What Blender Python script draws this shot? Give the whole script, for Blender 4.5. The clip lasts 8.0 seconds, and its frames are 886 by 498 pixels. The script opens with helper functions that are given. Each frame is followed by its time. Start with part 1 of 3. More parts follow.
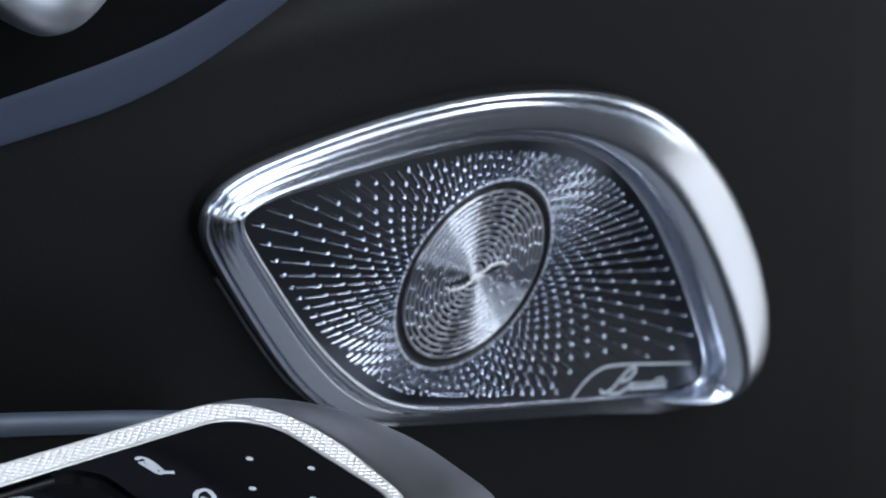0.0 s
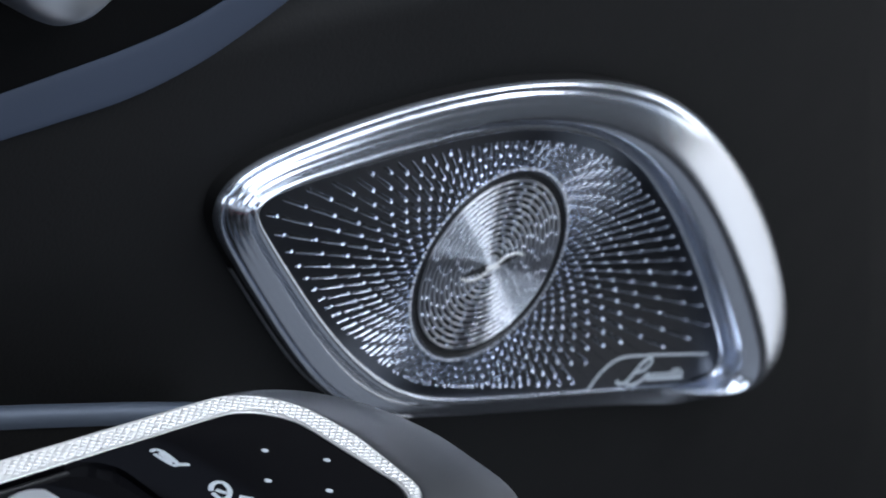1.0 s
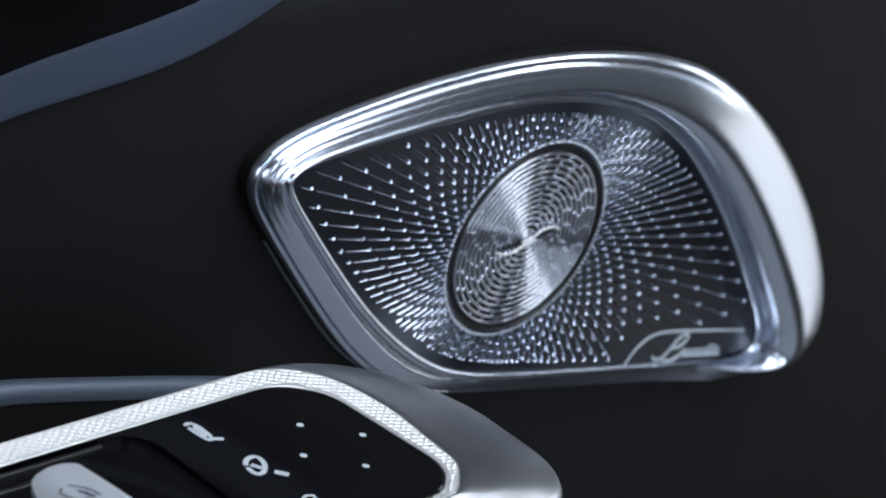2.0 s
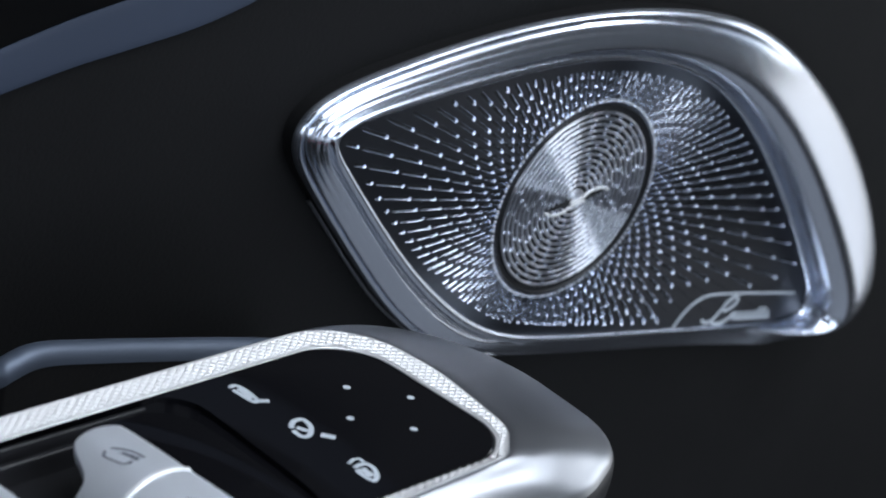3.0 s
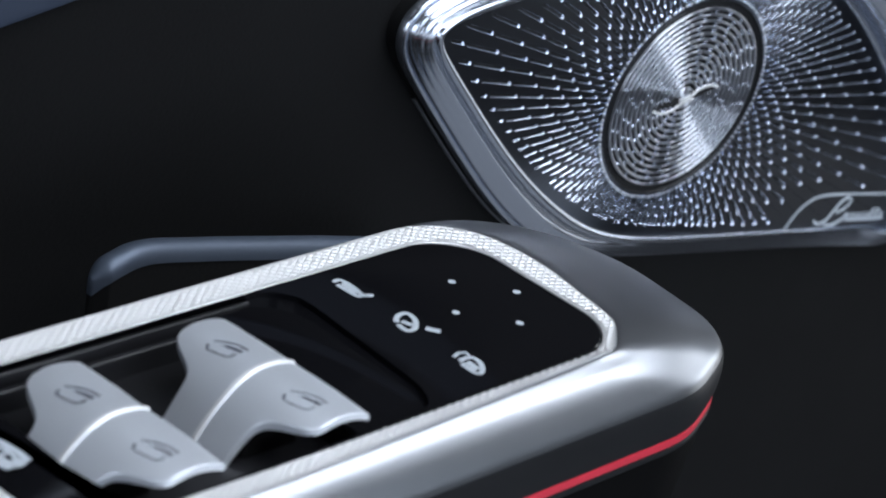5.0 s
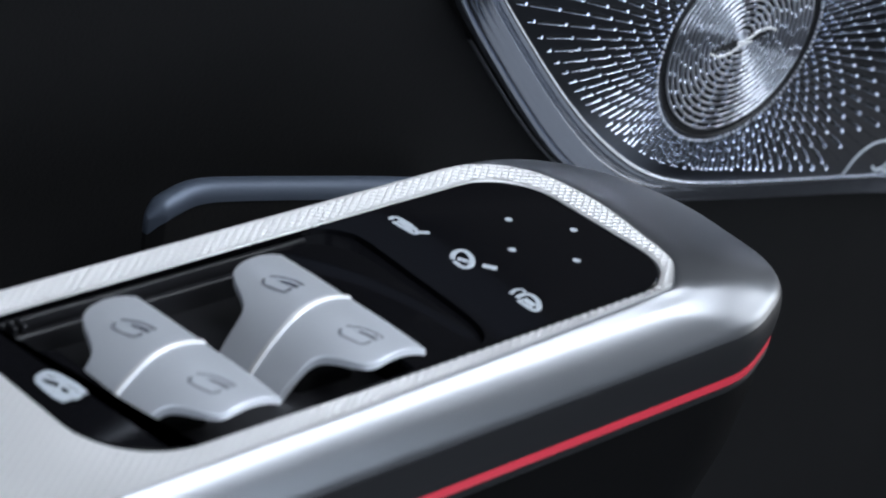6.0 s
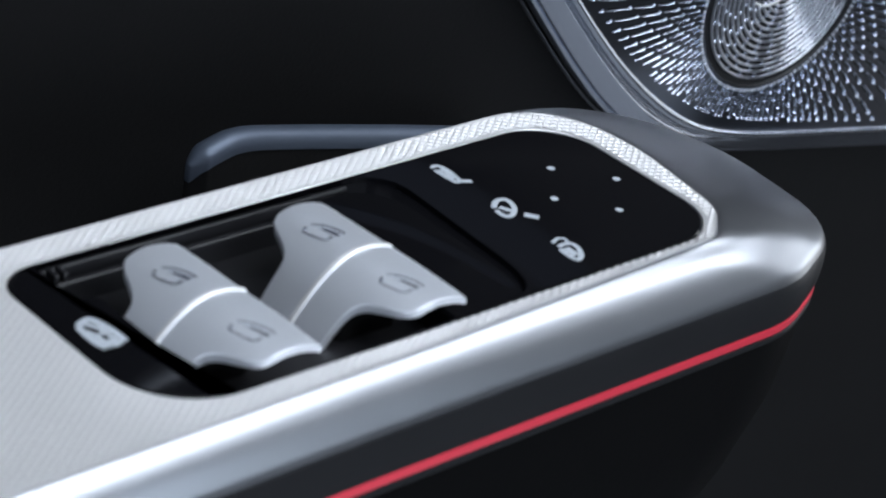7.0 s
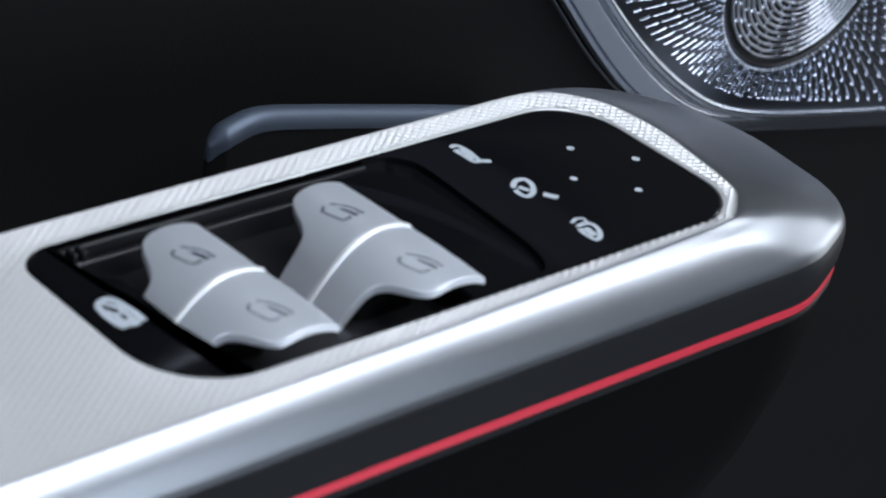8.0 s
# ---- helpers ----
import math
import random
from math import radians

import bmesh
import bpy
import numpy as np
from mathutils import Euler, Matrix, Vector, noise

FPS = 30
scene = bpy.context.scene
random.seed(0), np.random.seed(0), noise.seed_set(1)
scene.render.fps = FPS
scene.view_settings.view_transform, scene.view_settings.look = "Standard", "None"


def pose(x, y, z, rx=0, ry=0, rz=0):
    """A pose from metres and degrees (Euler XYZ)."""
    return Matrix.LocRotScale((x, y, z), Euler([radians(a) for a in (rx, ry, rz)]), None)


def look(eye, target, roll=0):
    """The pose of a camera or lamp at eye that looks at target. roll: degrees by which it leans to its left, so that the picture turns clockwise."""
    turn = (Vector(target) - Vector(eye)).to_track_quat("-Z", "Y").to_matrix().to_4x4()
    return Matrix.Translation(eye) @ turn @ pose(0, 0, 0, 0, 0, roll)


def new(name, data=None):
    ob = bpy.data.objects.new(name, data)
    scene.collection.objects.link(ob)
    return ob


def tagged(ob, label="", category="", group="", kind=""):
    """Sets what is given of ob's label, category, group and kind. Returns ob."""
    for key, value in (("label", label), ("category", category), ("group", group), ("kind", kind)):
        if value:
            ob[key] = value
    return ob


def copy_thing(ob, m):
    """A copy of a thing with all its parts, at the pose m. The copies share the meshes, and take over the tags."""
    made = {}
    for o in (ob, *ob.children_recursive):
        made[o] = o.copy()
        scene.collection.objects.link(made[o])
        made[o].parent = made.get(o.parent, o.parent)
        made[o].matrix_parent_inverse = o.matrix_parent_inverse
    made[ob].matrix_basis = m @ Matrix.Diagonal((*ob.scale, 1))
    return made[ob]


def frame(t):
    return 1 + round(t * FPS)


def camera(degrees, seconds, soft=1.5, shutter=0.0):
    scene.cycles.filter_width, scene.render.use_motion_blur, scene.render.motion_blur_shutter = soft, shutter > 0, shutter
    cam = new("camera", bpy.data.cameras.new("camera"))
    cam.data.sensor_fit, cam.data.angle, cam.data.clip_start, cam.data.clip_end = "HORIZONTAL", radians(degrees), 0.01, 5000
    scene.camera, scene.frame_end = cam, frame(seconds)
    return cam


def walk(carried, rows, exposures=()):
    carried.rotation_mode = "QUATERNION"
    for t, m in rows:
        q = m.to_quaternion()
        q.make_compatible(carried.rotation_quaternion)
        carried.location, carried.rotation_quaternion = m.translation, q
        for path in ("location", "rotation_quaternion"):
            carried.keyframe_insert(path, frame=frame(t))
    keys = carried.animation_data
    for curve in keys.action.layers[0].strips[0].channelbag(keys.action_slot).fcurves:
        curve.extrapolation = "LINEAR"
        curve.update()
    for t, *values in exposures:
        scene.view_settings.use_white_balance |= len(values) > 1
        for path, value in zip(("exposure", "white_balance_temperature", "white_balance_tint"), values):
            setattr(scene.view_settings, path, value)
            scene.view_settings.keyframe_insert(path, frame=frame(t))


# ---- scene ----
cam = camera(20.6, 8.0, soft=1.8)

# seconds, place in metres, turn in degrees
PATH = (
    (0.0, -0.3530, -0.3047, 0.2504, 67.667, -11.185, -48.223),
    (0.5, -0.3518, -0.3036, 0.2498, 67.590, -11.027, -48.184),
    (1.0, -0.3507, -0.3021, 0.2487, 67.407, -10.976, -47.976),
    (1.5, -0.3492, -0.2998, 0.2466, 67.146, -10.942, -47.688),
    (3.0, -0.3405, -0.2887, 0.2385, 65.742, -10.645, -46.419),
    (3.5, -0.3385, -0.2881, 0.2366, 65.174, -10.265, -45.888),
    (4.0, -0.3362, -0.2879, 0.2359, 64.424, -9.670, -45.279),
    (4.5, -0.3361, -0.2883, 0.2336, 63.969, -9.370, -44.736),
    (6.0, -0.3358, -0.2889, 0.2250, 62.439, -8.650, -42.974),
    (6.5, -0.3347, -0.2887, 0.2237, 61.800, -8.425, -42.429),
    (7.0, -0.3343, -0.2887, 0.2238, 61.153, -8.305, -41.933),
    (7.5, -0.3339, -0.2890, 0.2240, 60.764, -8.135, -41.611),
    (8.0, -0.3335, -0.2894, 0.2241, 60.587, -8.077, -41.396),
)
cam.data.dof.use_dof, cam.data.dof.focus_distance, cam.data.dof.aperture_fstop = True, 0.57, 26.0
walk(cam, [(r[0], pose(*r[1:])) for r in PATH])

# ---- light: daylight through unseen glass roof, windscreen and far side window, plus added fills ----
world = bpy.data.worlds.new("daylight")
scene.world = world
world.use_nodes = True
wn = world.node_tree
sky = wn.nodes.new("ShaderNodeTexSky")
sky.sky_type = "NISHITA"
sky.sun_disc = False
sky.sun_elevation, sky.sun_rotation = radians(55), radians(60)
wn.links.new(sky.outputs[0], wn.nodes["Background"].inputs[0])
wn.nodes["Background"].inputs[1].default_value = 0.06


def daylight(name, m, width, depth, watts, colour):
    data = bpy.data.lights.new(name, "AREA")
    data.shape, data.size, data.size_y = "RECTANGLE", width, depth
    data.energy, data.color = watts, colour
    ob = new(name, data)
    ob.matrix_world = m
    return ob


daylight("roof_daylight", look((0.16, -0.54, 0.80), (0.16, -0.54, 0.0)), 0.84, 0.98, 14.4, (0.83, 0.90, 1.0))
# added ceiling lamp, set to whiten the armrest frame towards its nose
daylight("front_ceiling_fill", look((0.95, -0.22, 0.80), (0.95, -0.22, 0.0)), 0.36, 0.34, 3.3, (0.85, 0.91, 1.0))
daylight("far_door_daylight", look((0.08, -1.56, 0.26), (0.08, 0.0, 0.21)), 1.32, 0.72, 10.6, (0.74, 0.85, 1.0))
# added lamp low ahead, no known opening; brightens the surround's right dome
daylight("low_front_fill", look((1.33, -0.28, -0.24), (0.0, -0.28, -0.24)), 0.62, 0.50, 1.15, (0.90, 0.94, 1.0))
daylight("windscreen_daylight", look((1.33, -0.16, 0.28), (0.0, -0.16, 0.28)), 0.40, 0.44, 1.85, (0.90, 0.94, 1.0))
# added fill from behind, no known source; lifts the left of the door
daylight("rear_fill", look((-1.46, -0.70, 0.20), (0.0, -0.3, 0.0)), 1.3, 0.66, 8.2, (0.75, 0.84, 1.0))
scene.view_settings.exposure = 0.05

MM = 0.001


# ---- materials ----
def material(name, colour, rough, metal=0.0, coat=0.0, grain=0.0, grain_size=1500.0, bump=0.0, spread=0.0):
    """colour varies by `grain` and roughness by `spread` with two noises; bump is the relief's height in metres."""
    m = bpy.data.materials.new(name)
    m.use_nodes = True
    t = m.node_tree
    b = t.nodes["Principled BSDF"]
    b.inputs["Base Color"].default_value = (*colour, 1)
    b.inputs["Roughness"].default_value = rough
    b.inputs["Metallic"].default_value = metal
    b.inputs["Coat Weight"].default_value = coat
    b.inputs["Coat Roughness"].default_value = 0.05
    pos = t.nodes.new("ShaderNodeTexCoord").outputs["Object"]
    fine = t.nodes.new("ShaderNodeTexNoise")
    fine.inputs["Scale"].default_value = grain_size
    fine.inputs["Detail"].default_value = 3
    wide = t.nodes.new("ShaderNodeTexNoise")
    wide.inputs["Scale"].default_value = grain_size / 25
    wide.inputs["Detail"].default_value = 4
    t.links.new(pos, fine.inputs["Vector"])
    t.links.new(pos, wide.inputs["Vector"])
    if grain:
        mix = t.nodes.new("ShaderNodeMix")
        mix.data_type = "RGBA"
        mix.blend_type = "MIX"
        mix.inputs["A"].default_value = (*[c * (1 - grain) for c in colour], 1)
        mix.inputs["B"].default_value = (*[min(1, c * (1 + grain)) for c in colour], 1)
        add = t.nodes.new("ShaderNodeMath")
        add.operation = "ADD"
        half = t.nodes.new("ShaderNodeMath")
        half.operation = "MULTIPLY"
        half.inputs[1].default_value = 0.5
        t.links.new(fine.outputs["Fac"], add.inputs[0])
        t.links.new(wide.outputs["Fac"], add.inputs[1])
        t.links.new(add.outputs[0], half.inputs[0])
        t.links.new(half.outputs[0], mix.inputs["Factor"])
        t.links.new(mix.outputs["Result"], b.inputs["Base Color"])
    if spread:
        r = t.nodes.new("ShaderNodeMapRange")
        r.inputs["To Min"].default_value = max(0.02, rough - spread)
        r.inputs["To Max"].default_value = rough + spread
        t.links.new(wide.outputs["Fac"], r.inputs["Value"])
        t.links.new(r.outputs[0], b.inputs["Roughness"])
    if bump:
        bp = t.nodes.new("ShaderNodeBump")
        bp.inputs["Strength"].default_value = 0.6
        bp.inputs["Distance"].default_value = bump
        t.links.new(fine.outputs["Fac"], bp.inputs["Height"])
        t.links.new(bp.outputs[0], b.inputs["Normal"])
    return m


def turned_metal(name, colour, rough, aniso, radial):
    """Metal with fine turning marks round the object's z axis, or (radial) with marks running out from it."""
    m = material(name, colour, rough, 1.0, grain=0.08, grain_size=900, spread=0.05)
    t = m.node_tree
    b = t.nodes["Principled BSDF"]
    b.inputs["Anisotropic"].default_value = aniso
    flat = t.nodes.new("ShaderNodeVectorMath")
    flat.operation = "MULTIPLY"
    flat.inputs[1].default_value = (1, 1, 0)
    cross = t.nodes.new("ShaderNodeVectorMath")
    cross.operation = "CROSS_PRODUCT"
    cross.inputs[1].default_value = (0, 0, 1)
    norm = t.nodes.new("ShaderNodeVectorMath")
    norm.operation = "NORMALIZE"
    tr = t.nodes.new("ShaderNodeVectorTransform")
    tr.vector_type, tr.convert_from, tr.convert_to = "VECTOR", "OBJECT", "WORLD"
    pos = t.nodes.new("ShaderNodeTexCoord").outputs["Object"]
    t.links.new(pos, flat.inputs[0])
    t.links.new(flat.outputs[0], cross.inputs[0])
    t.links.new((flat if radial else cross).outputs[0], norm.inputs[0])
    t.links.new(norm.outputs[0], tr.inputs[0])
    t.links.new(tr.outputs[0], b.inputs["Tangent"])
    return m


SATIN = material("satin_silver", (0.43, 0.445, 0.47), 0.33, 1.0, grain=0.02, grain_size=2500, bump=0.000006, spread=0.012)
BEZEL = material("polished_aluminium", (0.66, 0.70, 0.78), 0.24, 1.0, grain=0.02, grain_size=700, spread=0.015)
KNURL = material("knurled_silver", (0.74, 0.735, 0.73), 0.45, 0.52, grain=0.05, grain_size=1800, spread=0.05)
KEY = material("silver_key_paint", (0.79, 0.82, 0.87), 0.38, 0.62, grain=0.03, grain_size=2500, bump=0.00001, spread=0.05)
LEVER = material("dull_chrome", (0.5, 0.52, 0.56), 0.40, 1.0, grain=0.03, spread=0.04)
DIVIDER = material("satin_chrome", (0.88, 0.88, 0.88), 0.36, 0.35, grain=0.02, spread=0.03)
GLOSS = material("black_gloss", (0.0045, 0.0045, 0.0055), 0.06, 0.0, coat=0.0, grain=0.1, spread=0.03)
GLOSS.node_tree.nodes["Principled BSDF"].inputs["IOR"].default_value = 1.24
WELLBLACK = material("black_well_plastic", (0.008, 0.008, 0.0095), 0.42, grain=0.15, grain_size=1200, spread=0.05)
SOFT = material("black_soft_trim", (0.0066, 0.0065, 0.0067), 0.62, grain=0.25, grain_size=900, bump=0.00015, spread=0.08)
SOFT.node_tree.nodes["Principled BSDF"].inputs["Specular IOR Level"].default_value = 0.14
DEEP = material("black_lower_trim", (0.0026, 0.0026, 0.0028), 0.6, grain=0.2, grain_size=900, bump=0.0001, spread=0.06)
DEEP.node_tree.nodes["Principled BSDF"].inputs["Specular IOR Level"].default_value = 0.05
LOWER = material("dark_grey_plastic", (0.008, 0.0083, 0.0095), 0.46, grain=0.15, grain_size=1200, bump=0.00005, spread=0.06)
LOWER.node_tree.nodes["Principled BSDF"].inputs["Specular IOR Level"].default_value = 0.35
DARKSTRIP = material("blue_grey_satin", (0.026, 0.036, 0.060), 0.6, 0.15, grain=0.05, spread=0.05)
PULL = material("satin_pull_lip", (0.085, 0.105, 0.14), 0.46, 0.5, grain=0.05, spread=0.05)
GRILLE = turned_metal("grille_metal", (0.085, 0.092, 0.108), 0.42, 0.95, False)
CLOTH = material("slot_shadow_cloth", (0.006, 0.006, 0.007), 0.8, grain=0.3, grain_size=3000)
GROOVE = material("bright_cut_metal", (0.74, 0.79, 0.89), 0.25, 0.98, grain=0.06, grain_size=2000, spread=0.06)
BEAD = material("bead_metal", (0.50, 0.54, 0.61), 0.36, 0.95, grain=0.05, grain_size=2000, spread=0.05)
DISC = turned_metal("turned_disc_metal", (0.76, 0.78, 0.84), 0.32, 0.97, True)
PRINT = material("white_print", (0.46, 0.50, 0.54), 0.5, grain=0.08, grain_size=3000)
ENGRAVED = material("engraved_line", (0.022, 0.028, 0.055), 0.4, grain=0.1, grain_size=3000)
CABIN = material("cabin_trim", (0.02, 0.02, 0.022), 0.7, grain=0.2, grain_size=60, bump=0.0004)
# two floor tones, light and black, chosen for what the surround mirrors
DARK_FLOOR = material("black_front_floor", (0.014, 0.014, 0.015), 0.9, grain=0.3, grain_size=400, bump=0.001)
FLOOR = material("grey_floor", (0.20, 0.205, 0.215), 0.7, grain=0.1, grain_size=300, bump=0.0004)
RED = material("red_light_guide", (0.45, 0.02, 0.04), 0.35, coat=0.4, grain=0.08, grain_size=800)
RED.node_tree.nodes["Principled BSDF"].inputs["Emission Color"].default_value = (0.85, 0.095, 0.135, 1)
RED.node_tree.nodes["Principled BSDF"].inputs["Emission Strength"].default_value = 0.27


def fading_guide(m, near, far, start, end):
    """The light guide is fed from its rear end and fades towards its tip."""
    t = m.node_tree
    axes = t.nodes.new("ShaderNodeSeparateXYZ")
    fade = t.nodes.new("ShaderNodeMapRange")
    for key, value in (("From Min", near), ("From Max", far), ("To Min", start), ("To Max", end)):
        fade.inputs[key].default_value = value
    t.links.new(t.nodes.new("ShaderNodeTexCoord").outputs["Object"], axes.inputs[0])
    t.links.new(axes.outputs["X"], fade.inputs["Value"])
    t.links.new(fade.outputs[0], t.nodes["Principled BSDF"].inputs["Emission Strength"])


fading_guide(RED, -0.12, 0.06, 0.30, 0.10)


# ---- builders ----
def part(name, bm, mat, parent=None, label="", smooth=True, m=None):
    bmesh.ops.recalc_face_normals(bm, faces=bm.faces[:])
    me = bpy.data.meshes.new(name)
    bm.to_mesh(me)
    bm.free()
    me.materials.append(mat)
    if smooth:
        me.shade_smooth()
        me.set_sharp_from_angle(angle=radians(48))
    ob = new(name, me)
    if parent is not None:
        ob.parent = parent
    if m is not None:
        ob.matrix_basis = m
    return tagged(ob, label)


def thing(name, label, category, m=None, group="", kind=""):
    ob = new(name)
    ob.empty_display_size = 0.01
    if m is not None:
        ob.matrix_basis = m
    return tagged(ob, label, category, group, kind)


def mesh(verts, faces, scale=MM):
    bm = bmesh.new()
    vs = [bm.verts.new(Vector(v) * scale) for v in verts]
    for f in faces:
        try:
            bm.faces.new([vs[i] for i in f])
        except ValueError:
            pass
    return bm


def box(bm, lo, hi, bevel=0.0, scale=MM):
    r = bmesh.ops.create_cube(bm, size=1.0)
    lo, hi = Vector(lo) * scale, Vector(hi) * scale
    for v in r["verts"]:
        v.co = Vector([(lo[k] + hi[k]) / 2 + v.co[k] * (hi[k] - lo[k]) for k in range(3)])
    if bevel:
        es = {e for v in r["verts"] for e in v.link_edges}
        bmesh.ops.bevel(bm, geom=list(es), offset=bevel * scale, segments=3, profile=0.5, affect="EDGES")
    return bm


def spline(points, per, closed=True):
    """A smooth line through control points (any number of coordinates)."""
    p = np.array(points, float)
    n = len(p)
    out = []
    for i in range(n if closed else n - 1):
        if closed:
            a, b, c, d = p[i - 1], p[i], p[(i + 1) % n], p[(i + 2) % n]
        else:
            a, b, c, d = p[max(i - 1, 0)], p[i], p[i + 1], p[min(i + 2, n - 1)]
        for k in range(per):
            u = k / per
            out.append(0.5 * (2 * b + (c - a) * u + (2 * a - 5 * b + 4 * c - d) * u * u + (3 * b - a - 3 * c + d) * u ** 3))
    if not closed:
        out.append(p[-1])
    return np.array(out)


def rounded(corners, per=8):
    """A closed outline from corners (x, y, radius)."""
    out = []
    n = len(corners)
    for i, (x, y, r) in enumerate(corners):
        p = Vector((x, y))
        a = (Vector(corners[i - 1][:2]) - p).normalized()
        b = (Vector(corners[(i + 1) % n][:2]) - p).normalized()
        half = a.angle(b) / 2
        cut = r / math.tan(half)
        c = p + (a + b).normalized() * (r / math.sin(half))
        s, e = p + a * cut - c, p + b * cut - c
        turn = s.angle_signed(e)
        for k in range(per + 1):
            q = s.copy()
            q.rotate(Matrix.Rotation(-turn * k / per, 2))
            out.append((c.x + q.x, c.y + q.y))
    return np.array(out)


def resample(loop, n):
    """n points at even steps along a closed outline."""
    q = np.vstack([loop, loop[:1]])
    d = np.r_[0, np.cumsum(np.hypot(*np.diff(q, axis=0).T))]
    s = np.linspace(0, d[-1], n, endpoint=False)
    return np.c_[np.interp(s, d, q[:, 0]), np.interp(s, d, q[:, 1])]


def skin(rings, closed_ring=True, caps=False):
    """A surface over rings of equal length."""
    n = len(rings[0])
    verts = [tuple(v) for r in rings for v in r]
    faces = []
    for j in range(len(rings) - 1):
        for i in range(n if closed_ring else n - 1):
            k = (i + 1) % n
            faces.append((j * n + i, j * n + k, (j + 1) * n + k, (j + 1) * n + i))
    if caps:
        faces.append(tuple(range(n)))
        faces.append(tuple(range((len(rings) - 1) * n, len(rings) * n)))
    return verts, faces


def inside(loop, x, y):
    a, b = loop, np.roll(loop, -1, axis=0)
    c = (a[:, 1] > y) != (b[:, 1] > y)
    with np.errstate(divide="ignore", invalid="ignore"):
        xs = a[:, 0] + (y - a[:, 1]) / (b[:, 1] - a[:, 1]) * (b[:, 0] - a[:, 0])
    return int((c & (x < xs)).sum()) % 2 == 1


def ribbon(points, width, height, z=None):
    """A flat raised stroke along plan points (x, y) at height z, or (x, y, z)."""
    p = [Vector((q[0], q[1], z if z is not None else q[2])) for q in points]
    verts, faces = [], []
    for i, q in enumerate(p):
        d = (p[min(i + 1, len(p) - 1)] - p[max(i - 1, 0)])
        s = Vector((-d.y, d.x, 0)).normalized() * width / 2
        verts += [q - s, q + s, q + s * 0.8 + Vector((0, 0, height)), q - s * 0.8 + Vector((0, 0, height))]
    for i in range(len(p) - 1):
        a, b = 4 * i, 4 * i + 4
        for k in range(4):
            faces.append((a + k, a + (k + 1) % 4, b + (k + 1) % 4, b + k))
    faces += [(0, 1, 2, 3), tuple(4 * (len(p) - 1) + k for k in range(4))]
    return [tuple(v) for v in verts], faces


def join(*pieces):
    verts, faces = [], []
    for v, f in pieces:
        o = len(verts)
        verts += list(v)
        faces += [tuple(i + o for i in q) for q in f]
    return verts, faces


def cabin():
    def slab(name, lo, hi, label, mat=CABIN):
        bm = box(bmesh.new(), lo, hi, 0.0, 1.0)
        tagged(part(name, bm, mat, None, label, smooth=False), label, "car interior", kind="structure")

    # unseen floor: light part acts as reflector, black part keeps reflections dark
    slab("floor", (-1.5, -1.6, -0.62), (0.62, 0.20, -0.58), "unseen light grey floor that brightens the surround's lower flank", FLOOR)
    slab("floor_front", (0.62, -1.6, -0.62), (1.4, 0.20, -0.584), "unseen black floor ahead that darkens the surround's reflections", DARK_FLOOR)
    # unseen rear walls closing the space round the added rear lamp
    slab("wall_back_sill", (-1.54, -1.6, -0.58), (-1.5, 0.20, -0.14), "dark unseen rear wall below the rear fill")
    slab("wall_back_head", (-1.54, -1.6, 0.56), (-1.5, 0.20, 0.84), "dark unseen rear wall above the rear fill")
    slab("wall_back_pillar", (-1.54, -1.6, -0.14), (-1.5, -1.37, 0.56), "dark unseen rear wall beside the rear fill")
    slab("wall_back_pillar", (-1.54, -0.03, -0.14), (-1.5, 0.20, 0.56), "dark unseen rear wall beside the rear fill")
    # unseen wall, closed and dark so the metal mirrors black from ahead
    slab("wall_front", (1.36, -1.6, -0.58), (1.4, -0.62, 0.86), "dark unseen wall ahead that blocks light")
    # unseen wall pieces left open round the added low lamp
    slab("wall_front_sill", (1.36, -0.62, -0.58), (1.4, 0.20, -0.50), "dark unseen wall below the low front fill")
    slab("wall_front_rail", (1.36, -0.62, 0.01), (1.4, 0.20, 0.06), "dark unseen wall between the low front fill and the windscreen")
    slab("wall_front_head", (1.36, -0.62, 0.52), (1.4, 0.20, 0.86), "dark frame above the windscreen")
    slab("wall_far_sill", (-1.5, -1.62, -0.58), (1.36, -1.58, -0.10), "dark sill of the open far door")
    slab("wall_far_header", (-1.5, -1.62, 0.62), (1.36, -1.58, 0.84), "dark roof rail above the open far door")
    slab("wall_far_rear", (-1.5, -1.62, -0.10), (-0.60, -1.58, 0.62), "dark pillar behind the open far door")
    slab("wall_far_front", (0.76, -1.62, -0.10), (1.36, -1.58, 0.62), "dark pillar ahead of the open far door")
    slab("ceiling", (-1.5, -1.54, 0.82), (-0.28, 0.16, 0.86), "dark roof lining behind the glass roof")
    # unseen ceiling pieces cut to shape what the rim and armrest mirror
    slab("ceiling", (0.60, -1.54, 0.82), (0.76, 0.16, 0.86), "dark unseen ceiling strip that keeps the surround's top rim dark")
    slab("ceiling", (1.14, -1.54, 0.82), (1.36, 0.16, 0.86), "dark unseen ceiling ahead of the front ceiling fill")
    slab("ceiling", (0.76, -1.54, 0.82), (1.14, -0.41, 0.86), "dark unseen ceiling that narrows the front ceiling fill")
    slab("ceiling", (0.76, -0.03, 0.82), (1.14, 0.16, 0.86), "dark unseen ceiling between the front ceiling fill and the door")
    slab("ceiling", (-0.28, -1.54, 0.82), (0.60, -1.05, 0.86), "dark roof lining beside the glass roof")
    slab("ceiling", (-0.28, -0.03, 0.82), (0.60, 0.16, 0.86), "dark roof lining above the door")
